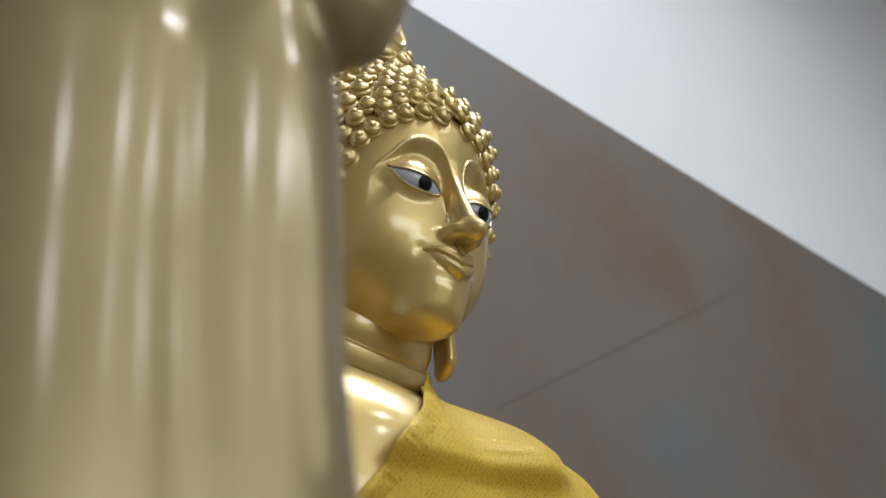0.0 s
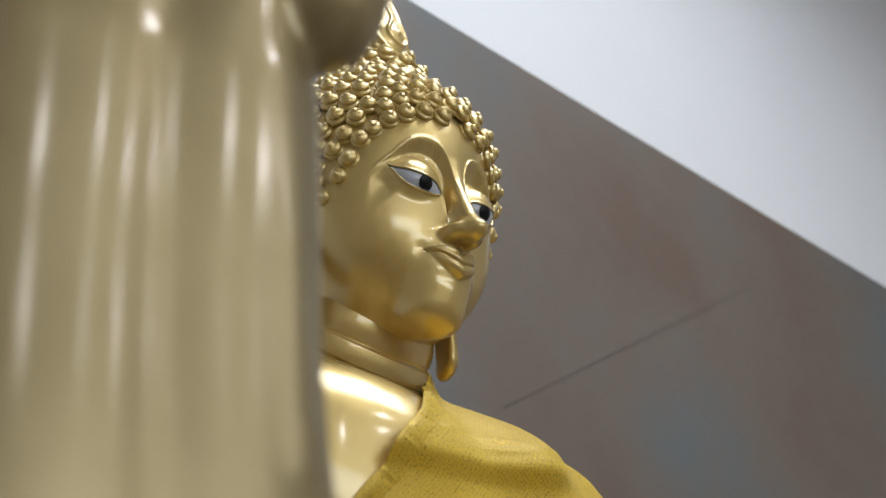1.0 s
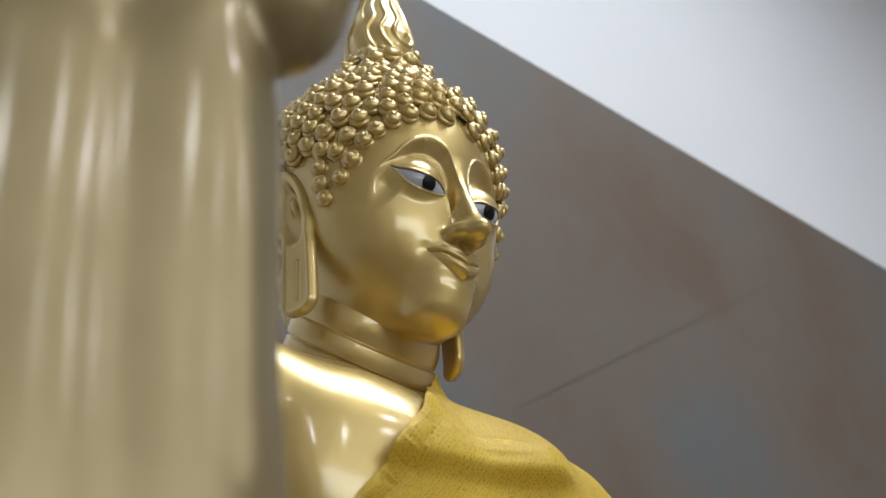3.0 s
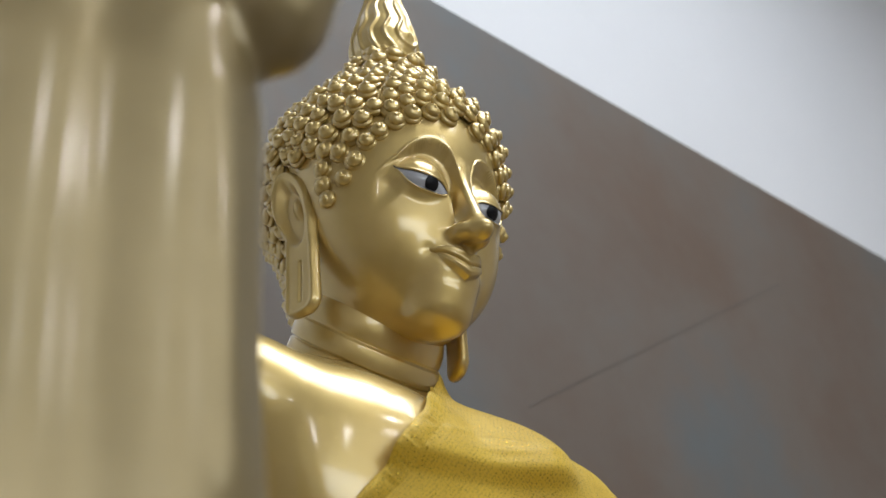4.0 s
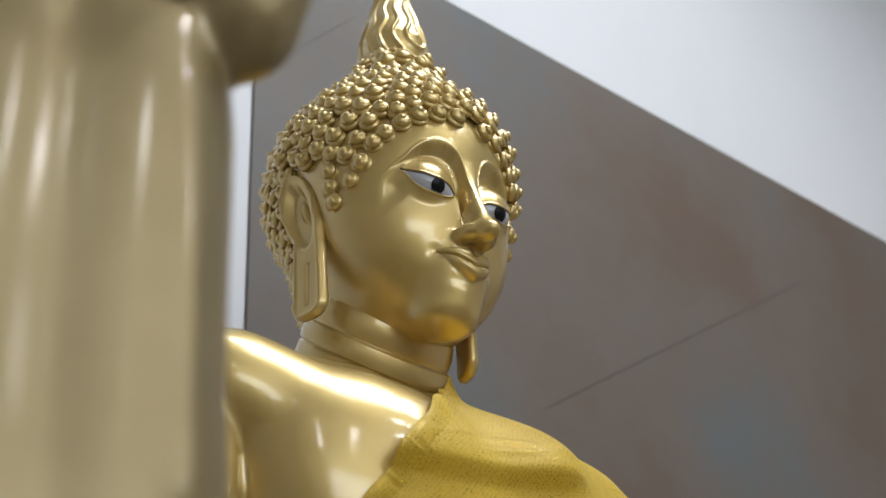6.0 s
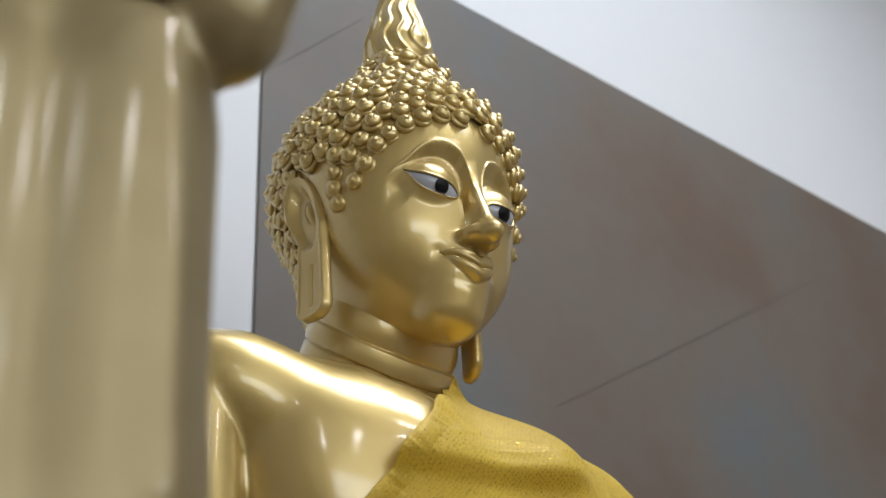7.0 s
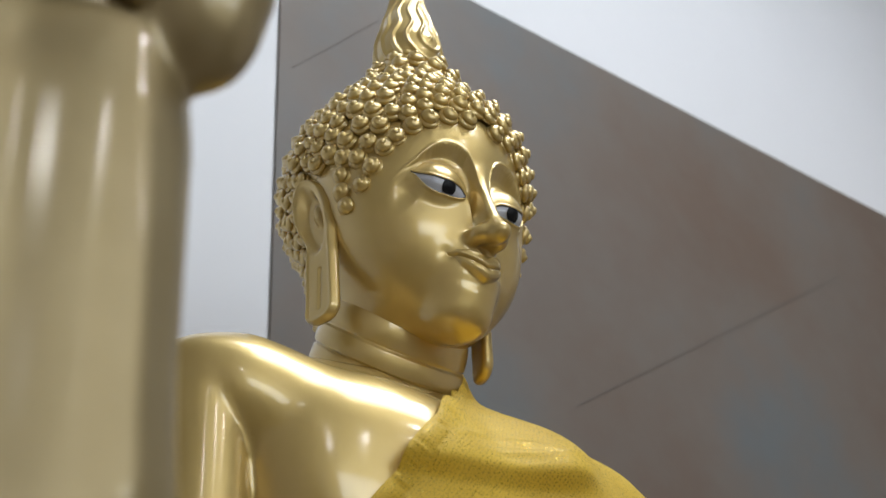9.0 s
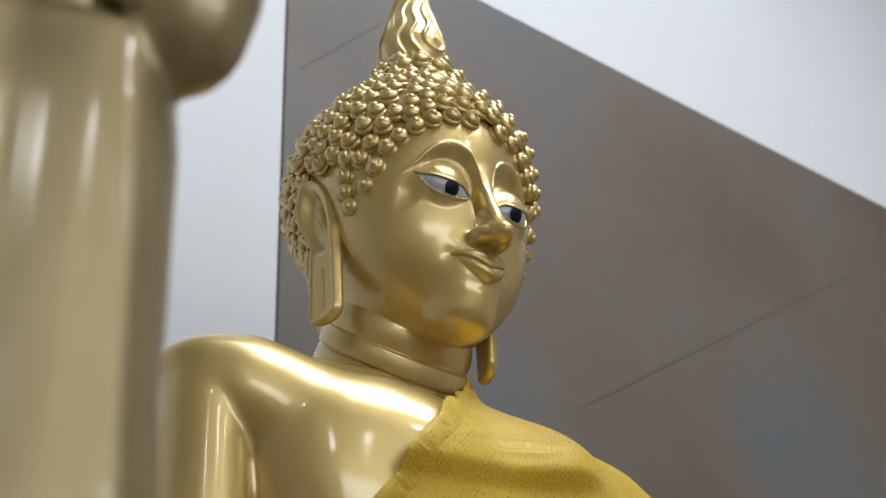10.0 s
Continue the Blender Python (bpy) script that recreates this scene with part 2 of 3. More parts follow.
LID_LOW = np.polyfit([0, 0.10, 0.29, 0.45, 0.60, 0.79, 0.93, 1], [1.9000, 1.8970, 1.8947, 1.8940, 1.8953, 1.9004, 1.9121, 1.9220], 5)


def lid(s, upper):
    """Height of a lid at share s of the eye's length, from its inner corner."""
    up, low = np.polyval(LID_UP, s), np.polyval(LID_LOW, s)
    return np.maximum(up, low + 0.0001) if upper else low


def mouth_line(ax):
    return 1.8165 + 0.0140 * np.clip(ax / 0.034, 0, 1.3) ** 1.5 - 0.0012 * np.exp(-(ax / 0.005) ** 2)


def brow_socket(p):
    """The hollow under the arched brows, with a sharp upper edge."""
    ax, z = np.abs(p[..., 0]), p[..., 2]
    d = along(ax, BROW) - z
    ends = smooth_step(0.094, 0.072, ax) * smooth_step(0.003, 0.008, ax)
    deep = 0.0105 * np.clip(d / 0.0130, 0, 1) * smooth_step(0.056, 0.026, d) * (1 - 0.6 * smooth_step(0.045, 0.075, ax))
    rim = 0.0016 * np.exp(-((d + 0.0014) / 0.0024) ** 2)
    return ends * (rim - deep) * smooth_step(-0.025, -0.055, p[..., 1])


def face_relief(p):
    ax, y, z = np.abs(p[..., 0]), p[..., 1], p[..., 2]
    front = smooth_step(-0.025, -0.055, y)
    out = 0.0
    # eye openings
    s = (ax - EYE_IN[0]) / (EYE_OUT[0] - EYE_IN[0])
    sc = np.clip(s, 0.001, 0.999)
    up, lo = lid(sc, True), lid(sc, False)
    within = smooth_step(0, 0.03, s) * smooth_step(1, 0.97, s)
    gap = np.minimum(up - z, z - lo)
    out = out - within * 0.0016 * smooth_step(-0.0006, 0.0006, gap)
    out = out + within * 0.0011 * np.exp(-((gap + 0.0014) / 0.0013) ** 2)
    # lips
    ml = mouth_line(ax)
    k = np.clip(1 - (ax / 0.035) ** 2, 0, 1)
    k2 = np.clip(1 - (ax / 0.030) ** 2, 0, 1)
    tu = (z - ml) / (0.0140 * k ** 0.8 - 0.0022 * np.exp(-(ax / 0.006) ** 2) + 1e-4)
    tl = (ml - z) / (0.0128 * k2 ** 0.45 + 1e-4)
    side = smooth_step(0.0355, 0.030, ax)
    prof_u = np.where((tu > 0), np.exp(-((tu - 0.55) / 0.52) ** 4), 0)
    prof_l = np.where((tl >= 0), np.exp(-((tl - 0.5) / 0.52) ** 4), 0)
    out = out + side * (0.0064 * k ** 0.5 * prof_u + 0.0078 * k2 ** 0.5 * prof_l)
    out = out + side * 0.0018 * (np.exp(-((tu - 1.0) / 0.13) ** 2) + np.exp(-((tl - 1.0) / 0.12) ** 2)) * smooth_step(0, 0.3, k2)
    out = out - smooth_step(0.036, 0.032, ax) * 0.0032 * np.exp(-((z - ml) / 0.0013) ** 2)
    out = out - 0.0022 * np.exp(-(((ax - 0.0355) / 0.007) ** 2 + ((z - 1.831) / 0.008) ** 2))
    out = out - 0.0014 * np.exp(-((ax / 0.026) ** 2 + ((z - 1.798 - 5 * ax ** 2) / 0.0070) ** 2))
    # groove under the nose
    out = out - 0.0014 * np.exp(-((ax / 0.0035) ** 2 + ((z - 1.834) / 0.006) ** 2))
    return out * front


def head_field(p):
    q = p.copy()
    q[..., 0] = np.abs(q[..., 0])
    d = ellipsoid(q, (0, 0.016, 1.972), (0.123, 0.130, 0.135))
    d = smooth_min(d, ellipsoid(q, (0, -0.0371, 1.8961), (0.0985, 0.066, 0.1205)), 0.03)
    d = smooth_min(d, ellipsoid(q, (0, 0.0117, 1.8529), (0.0882, 0.0762, 0.0850)), 0.03)
    d = smooth_min(d, ellipsoid(q, (0, -0.0655, 1.7735), (0.0317, 0.0265, 0.0189)), 0.035)
    d = smooth_min(d, ellipsoid(q, (0, 0.006, 1.900), (0.107, 0.070, 0.085)), 0.045)
    d = smooth_min(d, ellipsoid(q, (0, -0.010, 1.870), (0.0920, 0.070, 0.070)), 0.035)
    d = smooth_min(d, ellipsoid(q, (0, -0.082, 1.814), (0.027, 0.022, 0.028)), 0.034)
    d = d - brow_socket(p)
    d = smooth_min(d, ellipsoid(q, (0.0425, -0.0845, 1.9130), (0.030, 0.0265, 0.0285)), 0.008)
    d = smooth_min(d, ellipsoid(q, (0.0600, -0.072, 1.915), (0.020, 0.020, 0.015)), 0.010)
    d = smooth_min(d, capsule(q, (0, -0.102, 1.934), (0, -0.128, 1.862), 0.0070, 0.0085), 0.016)
    d = smooth_min(d, ellipsoid(q, (0, -0.1335, 1.8480), (0.0122, 0.0145, 0.0114)), 0.012)
    d = smooth_min(d, ellipsoid(q, (0.0135, -0.1150, 1.8495), (0.0098, 0.0140, 0.0092)), 0.010)
    return d - face_relief(p)


def hair_field(p):
    p = p - np.array([0.0045, 0, 0])
    d = ellipsoid(p, (0, 0.030, 1.985), (0.132, 0.145, 0.127))
    d = smooth_min(d, ellipsoid(p, (0, 0.045, 1.86), (0.092, 0.085, 0.12)), 0.04)
    d = smooth_min(d, ellipsoid(p, (0, 0.016, 1.972), (0.124, 0.131, 0.136)), 0.01)
    return smooth_min(d, ellipsoid(p, (0, 0.014, 2.095), (0.058, 0.062, 0.072)), 0.028)


HAIRLINE = [(0, 1.997), (22, 1.994), (38, 1.974), (50, 1.952), (58, 1.925), (66, 1.906), (76, 1.897), (92, 1.893), (110, 1.86), (128, 1.805), (180, 1.80)]


def curl_points():
    """A snail-shell curl about z, 1 across: a rope wound into a dome, with a knob on top."""
    rows, cols = 22, 24
    pts = np.zeros((rows, cols, 3))
    for i in range(rows):
        u = i / (rows - 1)
        for j in range(cols):
            a = 2 * math.pi * j / cols
            turn = (2.0 * u + j / cols) % 1.0
            rope = math.sqrt(max(0.0, 1 - (2 * turn - 1) ** 2)) - 0.6
            k = math.cos(min(1, u * 1.02) * math.pi / 2)
            r = 0.48 * k ** 0.68 + 0.165 * rope * k ** 0.35 * min(1, 4 * u + 0.25)
            h = 0.70 * u + 0.08 * rope * u * (1 - u ** 4)
            pts[i, j] = (max(r, 0.0) * math.cos(a), max(r, 0.0) * math.sin(a), h)
    return pts


def hair_curls(pile):
    rng = np.random.default_rng(4)
    shape = curl_points()
    origin = np.array([0, 0.015, 1.97])
    az = np.radians(np.arange(0, 360, 2.0))
    el = np.radians(np.linspace(-65, 90, 311))
    dirs = np.stack([np.sin(az)[:, None] * np.cos(el), -np.cos(az)[:, None] * np.cos(el), np.broadcast_to(np.sin(el), (len(az), len(el)))], -1)
    surf = origin + cast(hair_field, origin, dirs, 0.3)[..., None] * dirs
    lines = []
    for k in range(len(az)):
        a = abs((math.degrees(az[k]) + 180) % 360 - 180)
        start = int(np.searchsorted(surf[k, :, 2], along(a, HAIRLINE)))
        col = surf[k, start:]
        s = np.concatenate([[0], np.cumsum(np.linalg.norm(np.diff(col, axis=0), axis=1))])
        lines.append((col, s))
    put, reach, gap, pitch = [], [], 0.0186, 0.0222
    row = 0
    while row < 26:
        ring = []
        for col, s in lines:
            want = 0.004 + row * gap
            if want < s[-1]:
                ring.append([np.interp(want, s, col[:, i]) for i in range(3)])
            else:
                ring.append(None)
        if all(r is None for r in ring):
            break
        walked, last = pitch * (0.5 if row % 2 else 0.0), None
        for r in ring + ring[:1]:
            if r is None:
                last = None
                continue
            r = np.array(r)
            if last is not None:
                walked += np.linalg.norm(r - last)
            last = r
            if walked >= pitch:
                walked -= pitch
                radius = math.hypot(r[0], r[1] + 0.03)
                if r[2] > 2.162 or (r[2] > 2.14 and radius < 0.02):
                    continue
                if abs(r[0]) > 0.08 and -0.006 < r[1] < 0.050 and r[2] < 1.958:
                    continue
                if all(np.linalg.norm(r - q) > gap * 0.86 for q in put):
                    put.append(r)
                    reach.append(want)
        row += 1
    # fill what the rows left open
    for i in range(0, max(len(c) for c, _ in lines), 4):
        for col, s in lines[::2]:
            if 4 <= i < len(col):
                r = col[i]
                if r[2] > 2.150 or (abs(r[0]) > 0.08 and -0.006 < r[1] < 0.050 and r[2] < 1.958):
                    continue
                if all(np.linalg.norm(r - q) > 0.0185 for q in put):
                    put.append(r)
                    reach.append(s[i])
    h = 1e-4
    for r, up in zip(put, reach):
        n = np.array([hair_field(r + h * e) - hair_field(r - h * e) for e in np.eye(3)])
        n = n / np.linalg.norm(n)
        off = float(head_field(r[None])[0])
        r = r - n * (off * math.exp(-(up / 0.015) ** 2) if off > 0 else off)
        n = unit(n + np.array([0, 0, 0.12]))
        t = unit(np.cross(n, [0.13, 0.2, 1.0]))
        b = np.cross(n, t)
        spin = rng.uniform(-0.5, 0.5) + (math.pi if r[0] > 0 else 0)
        size = 0.0232 * rng.uniform(0.93, 1.06)
        c, s = math.cos(spin), math.sin(spin)
        frame3 = np.stack([t * c + b * s, -t * s + b * c, n])
        pile.grid((shape * size) @ frame3 + r - n * 0.002, 0, True)
    # hair base under the curls
    share = np.linspace(0, 1, 60)
    cap = []
    for col, s in lines:
        cap.append(np.stack([np.interp(share * s[-1], s, col[:, i]) for i in range(3)], -1))
    cap = np.array(cap)
    inward = unit(np.array([0, 0.02, 1.93]) - cap)
    depth = 0.002 + 0.016 * np.exp(-(share / 0.06) ** 2)
    pile.grid(np.swapaxes(cap + inward * depth[None, :, None], 0, 1), 0, True)


def finial(pile):
    """The flame on the crown: a bulb drawn out to a point, with raised wavy ridges."""
    rows, cols = 130, 176
    base = np.array([0.0, 0.012, 2.146])
    pts = np.zeros((rows, cols, 3))
    for i in range(rows):
        u = i / (rows - 1)
        rad = along(u, [(0, 0.034), (0.08, 0.0395), (0.18, 0.0400), (0.3, 0.034), (0.45, 0.0235), (0.6, 0.0165), (0.8, 0.009), (1, 0.001)])
        for j in range(cols):
            a = 2 * math.pi * j / cols
            # ridges run round a curl low on the front and stream upwards from it
            up = 0.235 * u - 0.040
            side = abs((a - 0.12 + math.pi) % (2 * math.pi) - math.pi) * 0.035
            side += max(0.0, up) * 0.16 + 0.0045 * math.sin(95 * up) * min(1.0, max(0.0, up) * 40)
            reach = math.hypot(side, 0.9 * up) if up < 0 else side
            ridge = max(0.0, math.cos(2 * math.pi * reach / 0.0145)) ** 3
            r = rad * (0.985 + 0.095 * ridge)
            pts[i, j] = base + np.array([r * math.sin(a), -r * math.cos(a), 0.235 * u])
    pile.grid(pts, 0, True)


def ear_field(p):
    s = p[..., 1] + 0.007
    z = p[..., 2]
    n = np.abs(p[..., 0]) - (0.1215 + 0.28 * (s - 0.016))
    lean = s - 0.0325 - 0.20 * (z - 1.912)
    top = ellipsoid(np.stack([lean, 0 * s, z], -1), (0.0, 0, 1.909), (0.0235, 1.0, 0.0475))
    c = 0.0175 + 0.03 * (z - 1.80)
    a = np.stack([s - c, z - np.clip(z, 1.786, 1.880)], -1)
    lobe = np.linalg.norm(a, axis=-1) - along(z, [(1.76, 0.0195), (1.80, 0.0187), (1.85, 0.0180), (1.89, 0.0140)])
    # the lobe's lower edge is drawn out to a point at the back
    lobe = smooth_min(lobe, np.hypot(s - 0.026, z - 1.777) - 0.0100, 0.006)
    flat = smooth_min(top, lobe, 0.012)
    bowl = np.hypot((lean - 0.001) / 0.0165, (z - 1.898) / 0.048)
    depth = 0.0105 * smooth_step(1.05, 0.60, bowl) - 0.0060 * smooth_step(0.50, 0.12, np.hypot((lean + 0.004) / 0.016, (z - 1.905) / 0.040))
    slit = np.hypot(s - 0.0165, z - np.clip(z, 1.782, 1.830)) - 0.0005
    depth = depth + 0.0026 * smooth_step(0.0022, -0.0002, slit)
    rim = 0.0020 * np.exp(-((flat + 0.003) / 0.0022) ** 2)
    slab = np.maximum(n - 0.0052 - rim + depth, -n - 0.0080)
    return smooth_min_max(flat, slab)


def smooth_min_max(a, b, k=0.008):
    return -smooth_min(-a, -b, k)


def head(pile):
    # finer towards the face
    a = np.linspace(-1, 1, 620)
    az = math.pi * (0.36 * a + 0.64 * a ** 5)
    b = np.linspace(-1, 1, 470)
    el = np.radians(-12 + 46 * b + 32 * b ** 5)
    el = np.clip(el, radians(-89), radians(66))
    dirs = np.stack([np.sin(az) * np.cos(el)[:, None], -np.cos(az) * np.cos(el)[:, None], np.broadcast_to(np.sin(el)[:, None], (len(el), len(az)))], -1)
    step = 6
    ia, ib = np.unique(np.r_[0:len(el):step, len(el) - 1]), np.unique(np.r_[0:len(az):step, len(az) - 1])
    rough = cast(head_field, HEAD_C, dirs[np.ix_(ia, ib)], 0.26, 40, 0.65)
    rough = np.stack([np.interp(np.arange(len(az)), ib, row) for row in rough])
    rough = np.stack([np.interp(np.arange(len(el)), ia, col) for col in rough.T], 1)
    r = cast(head_field, HEAD_C, dirs, rough + 0.003, 13, 0.6)
    pile.grid(HEAD_C + r[..., None] * dirs)


def surface_y(x, z):
    """Depth of the face at x, z, seen from the front."""
    p = np.stack([x, np.full_like(x, -0.2), z], -1)
    for _ in range(34):
        p[..., 1] += 0.7 * head_field(p)
    return p[..., 1]


def eyes(pile):
    for sign in (-1, 1):
        s, v = np.meshgrid(np.linspace(0.012, 0.985, 60), np.linspace(0, 1, 16), indexing="ij")
        x = EYE_IN[0] + (EYE_OUT[0] - EYE_IN[0]) * s
        z = lid(s, False) * (1 - v) + lid(s, True) * v
        y = surface_y(x, z) - 0.0006 - 0.0012 * np.sin(np.pi * v) * np.sin(np.pi * s) ** 0.5
        pile.grid(np.stack([sign * x, y, z], -1), 1, flip=sign > 0)
        # iris, kept between the lids
        rr, aa = np.meshgrid(np.linspace(0, 1, 14), np.linspace(0, 2 * math.pi, 49)[:-1], indexing="ij")
        ix = 0.0440 + 0.0086 * rr * np.cos(aa)
        iz = 1.9016 + 0.0084 * rr * np.sin(aa)
        ss = np.clip((ix - EYE_IN[0]) / (EYE_OUT[0] - EYE_IN[0]), 0.01, 0.99)
        iz = np.clip(iz, lid(ss, False) + 0.0003, lid(ss, True) - 0.0003)
        iy = surface_y(ix, iz) - 0.0026 - 0.0010 * (1 - rr ** 2)
        pile.grid(np.stack([sign * ix, iy, iz], -1), 2, True, flip=sign < 0)
        # dark line round the eye
        s1 = np.linspace(0.0, 1.0, 70)
        for upper in (True, False):
            lx, lz = EYE_IN[0] + (EYE_OUT[0] - EYE_IN[0]) * s1, lid(s1, upper)
            ly = surface_y(lx, lz) - 0.0004
            path = np.stack([sign * lx, ly, lz], -1)
            ring = []
            for k in range(6):
                a = 2 * math.pi * k / 6
                ring.append(path + 0.0005 * np.array([0, math.cos(a), math.sin(a)]))
            pile.grid(np.stack(ring, 1), 3, True)


def neck_axis(z):
    """Depth of the neck's centre, and its radius, at height z: it leans forward going up."""
    return 0.0683 - 0.572 * (z - 1.77), 0.088 - 0.114 * (z - 1.77)


def neck_field(p):
    c, r = neck_axis(p[..., 2])
    return np.hypot(p[..., 0], p[..., 1] - c) - r


def neck(pile):
    """A neck with a raised, rounded ring between two creases that dip towards the throat."""
    rows, cols = 220, 160
    level = np.linspace(1.660, 1.862, rows)[:, None]
    a = np.linspace(0, 2 * math.pi, cols, endpoint=False)[None]
    swell = 0.0016 * smooth_step(1.7535, 1.7505, level) * smooth_step(1.7225, 1.7260, level)
    swell = swell + 0.0012 * np.sin(np.pi * np.clip((level - 1.724) / 0.028, 0, 1))
    swell = swell - 0.0010 * np.exp(-((level - 1.7550) / 0.0016) ** 2) - 0.0018 * np.exp(-((level - 1.7222) / 0.0016) ** 2)
    swell = swell + 0.0016 * np.sin(np.pi * np.clip((level - 1.756) / 0.034, 0, 1))
    z = level + 0 * a
    for _ in range(14):
        c, r = neck_axis(z)
        y = c - (r + swell) * np.cos(a)
        z = level + 0.84 * (y - 0.03) + 0.026
    c, r = neck_axis(z)
    pts = np.stack([(r + swell) * np.sin(a), c - (r + swell) * np.cos(a), z], -1)
    pile.grid(pts, 0, True)


def torso_field(p):
    q = p.copy()
    # the shoulder under the robe hangs lower
    q[..., 2] += 0.018 * smooth_step(0.10, 0.24, q[..., 0])
    q[..., 0] = np.abs(q[..., 0])
    d = ellipsoid(q, (0, 0.010, 1.455), (0.224, 0.122, 0.235))
    d = smooth_min(d, ellipsoid(q, (0.095, -0.055, 1.545), (0.095, 0.050, 0.080)), 0.10)
    d = smooth_min(d, ellipsoid(q, (0.11, -0.010, 1.605), (0.120, 0.060, 0.060)), 0.09)
    d = smooth_min(d, capsule(q, (0.03, 0.052, 1.705), (0.225, 0.012, 1.641), 0.050, 0.055), 0.045)
    d = smooth_min(d, ellipsoid(q, (0, 0.052, 1.669), (0.105, 0.078, 0.045)), 0.03)
    d = smooth_min(d, ellipsoid(q, (0.225, 0.006, 1.640), (0.060, 0.056, 0.050)), 0.045)
    d = smooth_min(d, ellipsoid(q, (0.277, 0.004, 1.660), (0.034, 0.042, 0.026)), 0.024)
    # the rounded fold from the shoulder down to the breast
    d = smooth_min(d, capsule(q, (0.232, -0.012, 1.636), (0.081, -0.070, 1.589), 0.045, 0.048), 0.035)
    arm = capsule(q, (0.2616, 0.000, 1.630), (0.266, -0.012, 1.32), 0.0467, 0.043)
    d = smooth_min(d, arm, 0.005)
    fore = capsule(q, (0.264, -0.012, 1.32), (0.15, -0.20, 1.17), 0.041, 0.036)
    d = smooth_min(d, fore, 0.02)
    d = smooth_min(d, ellipsoid(q, (0.0, -0.05, 1.12), (0.34, 0.25, 0.10)), 0.03)
    return smooth_min(d, ellipsoid(q, (0, 0.0, 1.25), (0.17, 0.12, 0.2)), 0.04)


def great_statue():
    pile = Pile()
    head(pile)
    eyes(pile)
    hair_curls(pile)
    finial(pile)
    v, f = surface_net(ear_field, (-0.165, -0.030, 1.755), (-0.085, 0.072, 1.978), 0.0015)
    pile.add(v, f)
    pile.add(v * np.array([-1, 1, 1]) - np.array([0.027, 0, 0]), f[:, ::-1])
    neck(pile)
    v, f = surface_net(torso_field, (-0.40, -0.36, 1.01), (0.40, 0.26, 1.76), 0.006)
    pile.add(v, f)
    ob = pile.make("statue", [GOLD, EYE_WHITE, EYE_BLACK, EYE_LINE])
    return tagged(ob, "glossy gold-lacquered seated statue with curled hair and flame finial", "statue")


great_statue()


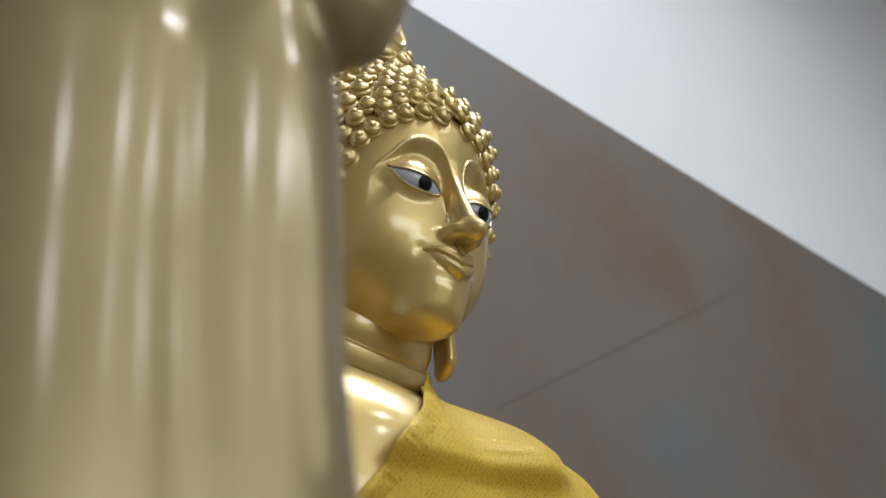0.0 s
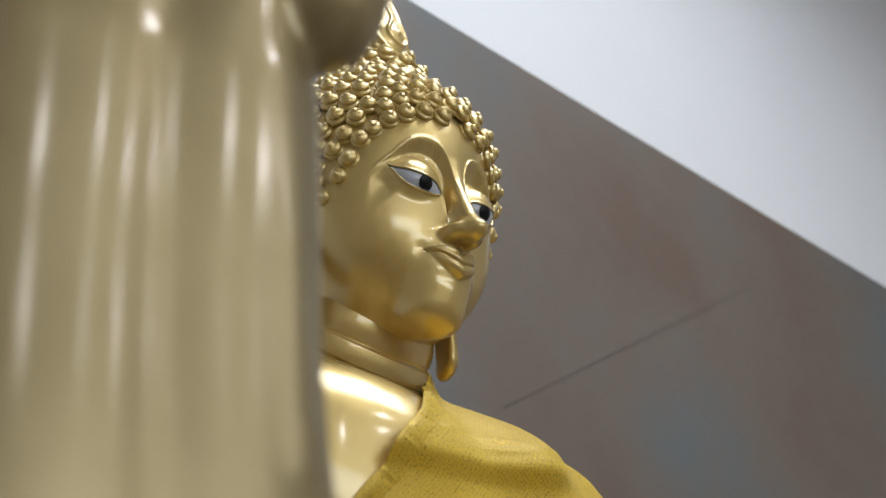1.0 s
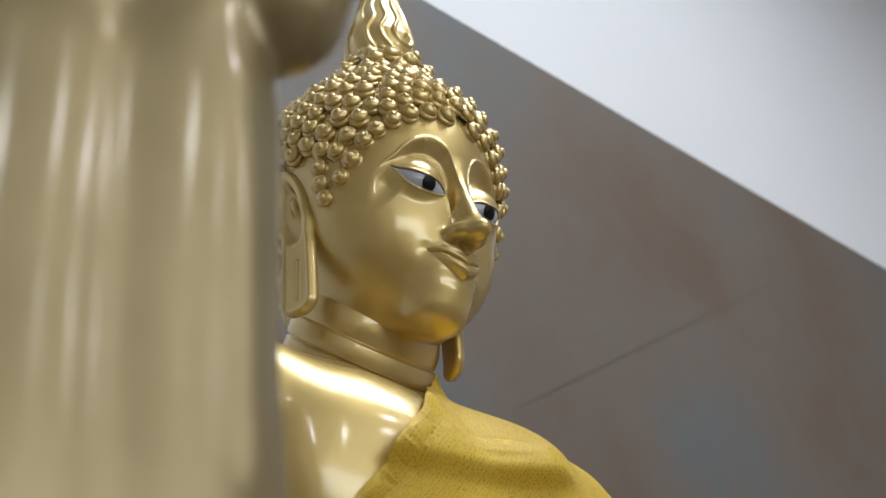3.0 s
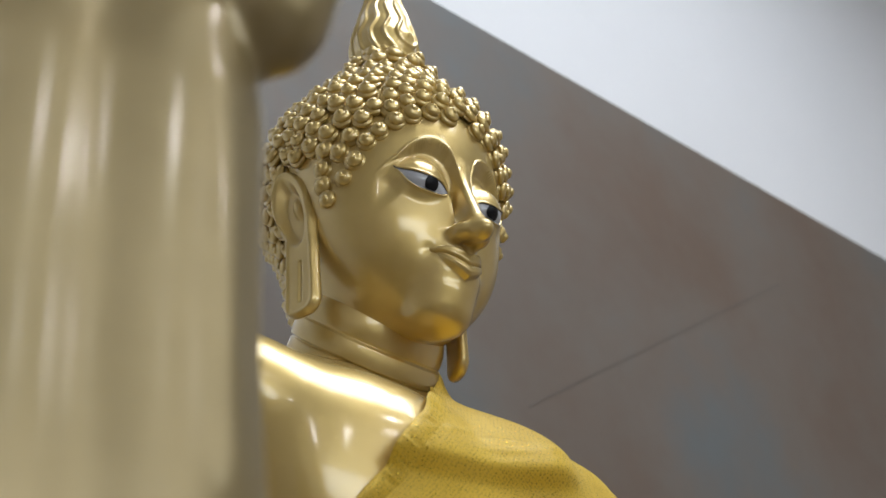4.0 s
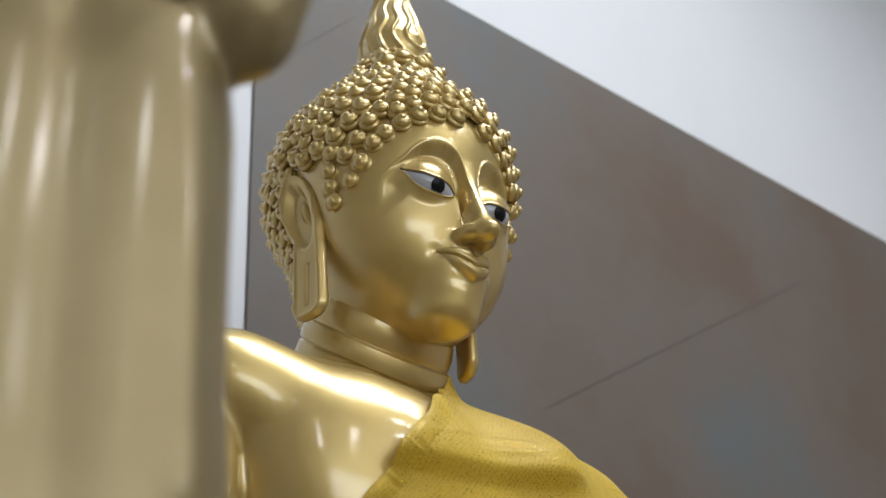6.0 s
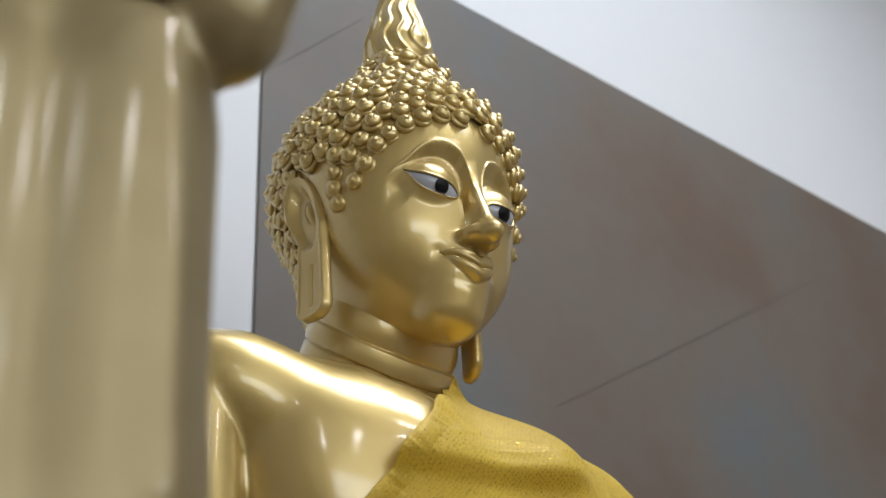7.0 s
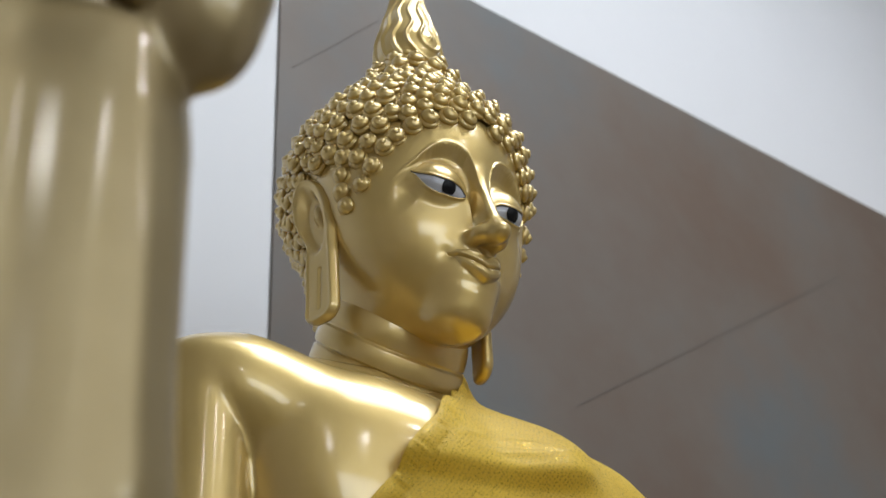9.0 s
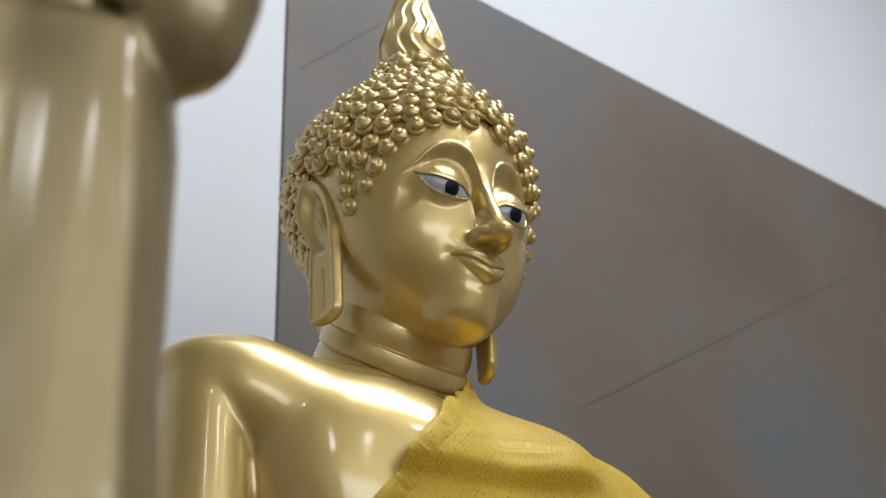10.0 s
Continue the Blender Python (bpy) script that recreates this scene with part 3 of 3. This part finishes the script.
# ---- robe ----
def robe():
    nu, nv = 150, 170
    origin = np.array([0.05, 0.02, 1.56])

    # upper hem, from behind the neck down across the chest
    hem = np.array([(0.092, 0.085, 1.770), (0.080, 0.045, 1.772), (0.0665, 0.014, 1.762), (0.062, 0.012, 1.742), (0.046, 0.000, 1.722), (0.019, -0.023, 1.706), (0.006, -0.040, 1.688), (-0.035, -0.080, 1.648), (-0.073, -0.116, 1.607), (-0.101, -0.123, 1.574), (-0.120, -0.122, 1.549), (-0.148, -0.113, 1.515), (-0.185, -0.100, 1.455)])
    far = np.array([(0.20, 0.12, 1.66), (0.28, 0.07, 1.70), (0.33, 0.01, 1.68), (0.34, -0.05, 1.61), (0.33, -0.10, 1.55), (0.30, -0.15, 1.46), (0.22, -0.17, 1.38), (0.12, -0.17, 1.33), (0.0, -0.16, 1.28)])
    k = np.r_[0, np.cumsum(np.linalg.norm(np.diff(hem, axis=0), axis=1))]
    k, kf = k / k[-1], np.linspace(0, 1, len(far))
    v = np.linspace(0, 1, nv)
    a = np.stack([np.interp(v, k, hem[:, i]) for i in range(3)], -1)
    b = np.stack([np.interp(v, kf, far[:, i]) for i in range(3)], -1)
    for _ in range(6):
        a[1:-1] = (a[:-2] + a[1:-1] + a[2:]) / 3
        b[1:-1] = (b[:-2] + b[1:-1] + b[2:]) / 3
    u = np.linspace(0, 1, nu)
    aim = a[None] + (b - a)[None] * u[:, None, None]
    dirs = unit(aim - origin)
    r = cast(torso_field, origin, dirs, 0.5, 36, 0.7)
    for _ in range(3):
        r[1:-1, 1:-1] = (r[1:-1, 1:-1] * 2 + r[:-2, 1:-1] + r[2:, 1:-1] + r[1:-1, :-2] + r[1:-1, 2:]) / 6
    uu, vv = np.meshgrid(u, v, indexing="ij")
    rise = np.linalg.norm(a - origin, axis=-1) - r[0]
    r = r + np.clip(rise, 0, 0.11)[None] * np.exp(-(uu / 0.085) ** 2)
    for _ in range(30):
        r[1:-1, 1:-1] = (r[1:-1, 1:-1] * 2 + r[:-2, 1:-1] + r[2:, 1:-1] + r[1:-1, :-2] + r[1:-1, 2:]) / 6
    lift = np.full_like(r, 0.0055)
    lift += 0.0035 * np.exp(-((uu - 0.0) / 0.022) ** 2)
    # an overhanging fold across the breast, and short wrinkles above it
    at = origin + r[..., None] * dirs
    h = at[..., 2] - 1.5715 - 0.17 * (at[..., 0] + 0.025) - 0.9 * np.clip(at[..., 0] + 0.06, -1, 0) ** 2
    fold = smooth_step(0.055, 0.0, h) * smooth_step(-0.018, 0.001, h)
    front = smooth_step(-0.03, -0.07, at[..., 1])
    lift += 0.0165 * fold * front * smooth_step(0.13, 0.06, at[..., 0])
    for x0, h0, size, tilt, wide in ((0.020, 0.016, 0.0032, 0.05, 0.030), (0.030, 0.030, 0.0038, -0.10, 0.026), (-0.035, 0.034, 0.0028, 0.25, 0.030), (0.075, 0.022, 0.0026, 0.1, 0.022)):
        w = h - h0 - tilt * (at[..., 0] - x0)
        lift += size * front * np.exp(-(w / 0.0040) ** 2 - ((at[..., 0] - x0) / wide) ** 2)
    lift += 0.0012 * np.sin(34 * vv + 7 * uu + 2 * np.sin(9 * uu)) * smooth_step(0.04, 0.25, uu)
    lift += 0.0016 * np.sin(19 * uu - 22 * vv) * smooth_step(0.1, 0.4, uu)
    lift += 0.0008 * np.sin(210 * vv + 9 * np.sin(37 * vv)) * np.exp(-((uu - 0.045) / 0.02) ** 2)
    top = origin + (r + lift)[..., None] * dirs
    low = origin + (r + lift - 0.0035)[..., None] * dirs
    pile = Pile()
    pile.grid(top, 0)
    pile.grid(low, 0, flip=True)
    for edge in (lambda g: g[0], lambda g: g[-1], lambda g: g[:, 0], lambda g: g[:, -1]):
        pile.grid(np.stack([edge(top), edge(low)], 0), 0)
    span_u = np.linalg.norm(np.diff(top, axis=0), axis=-1).mean() * nu
    span_v = np.linalg.norm(np.diff(top, axis=1), axis=-1).mean() * nv
    uv = np.stack([uu * span_u, vv * span_v], -1).reshape(-1, 2)
    extra = np.zeros((pile.n - 2 * len(uv), 2))
    root = new("robe")
    root.location = (0.05, 0.0, 1.55)
    cloth = mesh_object("cloth", np.concatenate(pile.v), pile.f, [ROBE], True, None, np.concatenate([uv, uv, extra]))
    # gathered band sewn along the upper edge
    n = 9
    w = np.linspace(0, 1, n)
    gather = 0.0014 * np.sin(330 * v + 8 * np.sin(41 * v)) + 0.0007 * np.sin(610 * v)
    bulge = 0.0006 + 0.0022 * np.sin(np.pi * w)[:, None] + gather[None] * np.sin(np.pi * w)[:, None]
    band_uv = np.stack([uu[:n] * span_u, vv[:n] * span_v], -1).reshape(-1, 2)
    strip = Pile()
    strip.grid(top[:n] + bulge[..., None] * dirs[:n])
    strip.grid(top[:n] - 0.001 * dirs[:n], 0, flip=True)
    hem_band = mesh_object("hem", np.concatenate(strip.v), strip.f, [ROBE], True, None, np.concatenate([band_uv, band_uv]))
    hem_band["label"] = "gathered stitched hem"
    for part in (cloth, hem_band):
        part.parent = root
        part.matrix_parent_inverse = Matrix.Translation((-0.05, 0.0, -1.55))
    return tagged(root, "golden yellow perforated cloth robe draped over statue's shoulder", "robe")


robe()


def plinth(name, lo, hi, label):
    tagged(box(name, lo, hi, PLINTH, 0.012), label, "plinth")


plinth("plinth", (-0.45, -0.36, 0), (0.45, 0.30, 1.035), "plain painted plinth under the large golden statue")


# ---- small statue close to the lens ----
def near_statue():
    pile = Pile()
    foot = np.array([-0.660, -0.644, 0.0])
    right = np.array([0.7296, -0.6839, 0.0])
    ahead = np.array([0.6839, 0.7296, 0.0])

    def column(loc, s0, d0, rs, rd, top):
        z = loc[..., 2]
        wide = 1 + 0.10 * smooth_step(1.26, 1.10, z) - 0.05 * smooth_step(1.36, 1.42, z)
        q = np.hypot((loc[..., 0] - s0) / (rs * wide), (loc[..., 1] - d0) / (rd * wide)) - 1
        return smooth_min_max(q * min(rs, rd), z - top, 0.012)

    def field(p):
        q = p - foot
        loc = np.stack([q @ right, q @ ahead, p[..., 2]], -1)
        # flared mantle behind, body robe in front, hem between them
        out = column(loc, -0.082, 0.004, 0.088, 0.060, 1.425)
        out = smooth_min(out, column(loc, -0.137, -0.030, 0.088, 0.058, 1.432), 0.006)
        hem = [(-0.026, 1.425), (-0.0085, 1.382), (-0.001, 1.339), (0.0025, 1.284), (0.006, 1.176)]
        zs = np.linspace(1.425, 1.176, 15)
        ss = np.interp(-zs, [-z for _, z in hem], [x for x, _ in hem])
        ss[1:-1] = (ss[:-2] + ss[1:-1] + ss[2:]) / 3
        line = np.full(out.shape, 1.0)
        for s0, z0, s1, z1 in zip(ss[:-1], zs[:-1], ss[1:], zs[1:]):
            line = np.minimum(line, capsule(loc, (s0 - 0.010, -0.022, z0), (s1 - 0.010, -0.022, z1), 0.004, 0.004))
        out = smooth_min(out, line, 0.010)
        ring = np.hypot(np.hypot((loc[..., 0] + 0.100) / 0.088, (loc[..., 1] + 0.012) / 0.075) * 0.086 - 0.086, loc[..., 2] - 1.434) - 0.007
        out = smooth_min(out, ring, 0.006)
        out = smooth_min(out, ellipsoid(loc, (-0.095, -0.01, 1.52), (0.090, 0.070, 0.13)), 0.012)
        out = smooth_min(out, ellipsoid(loc, (0.007, 0.0, 1.447), (0.034, 0.032, 0.050)), 0.006)
        out = smooth_min(out, capsule(loc, (0.019, 0.0, 1.46), (-0.01, 0.01, 1.58), 0.026, 0.03), 0.01)
        return smooth_min(out, ellipsoid(loc, (-0.095, 0.02, 1.72), (0.050, 0.060, 0.075)), 0.02)

    lo = (foot[0] - 0.26, foot[1] - 0.14, 0.80)
    hi = (foot[0] + 0.16, foot[1] + 0.28, 1.81)
    v, f = surface_net(field, lo, hi, 0.005)
    pile.add(v, f)
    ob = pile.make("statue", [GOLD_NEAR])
    return tagged(ob, "smaller glossy gold standing statue beside the large one", "statue")


near_statue()
plinth("plinth", (-0.84, -0.68, 0), (-0.56, -0.44, 0.815), "plain painted plinth under the smaller standing statue")
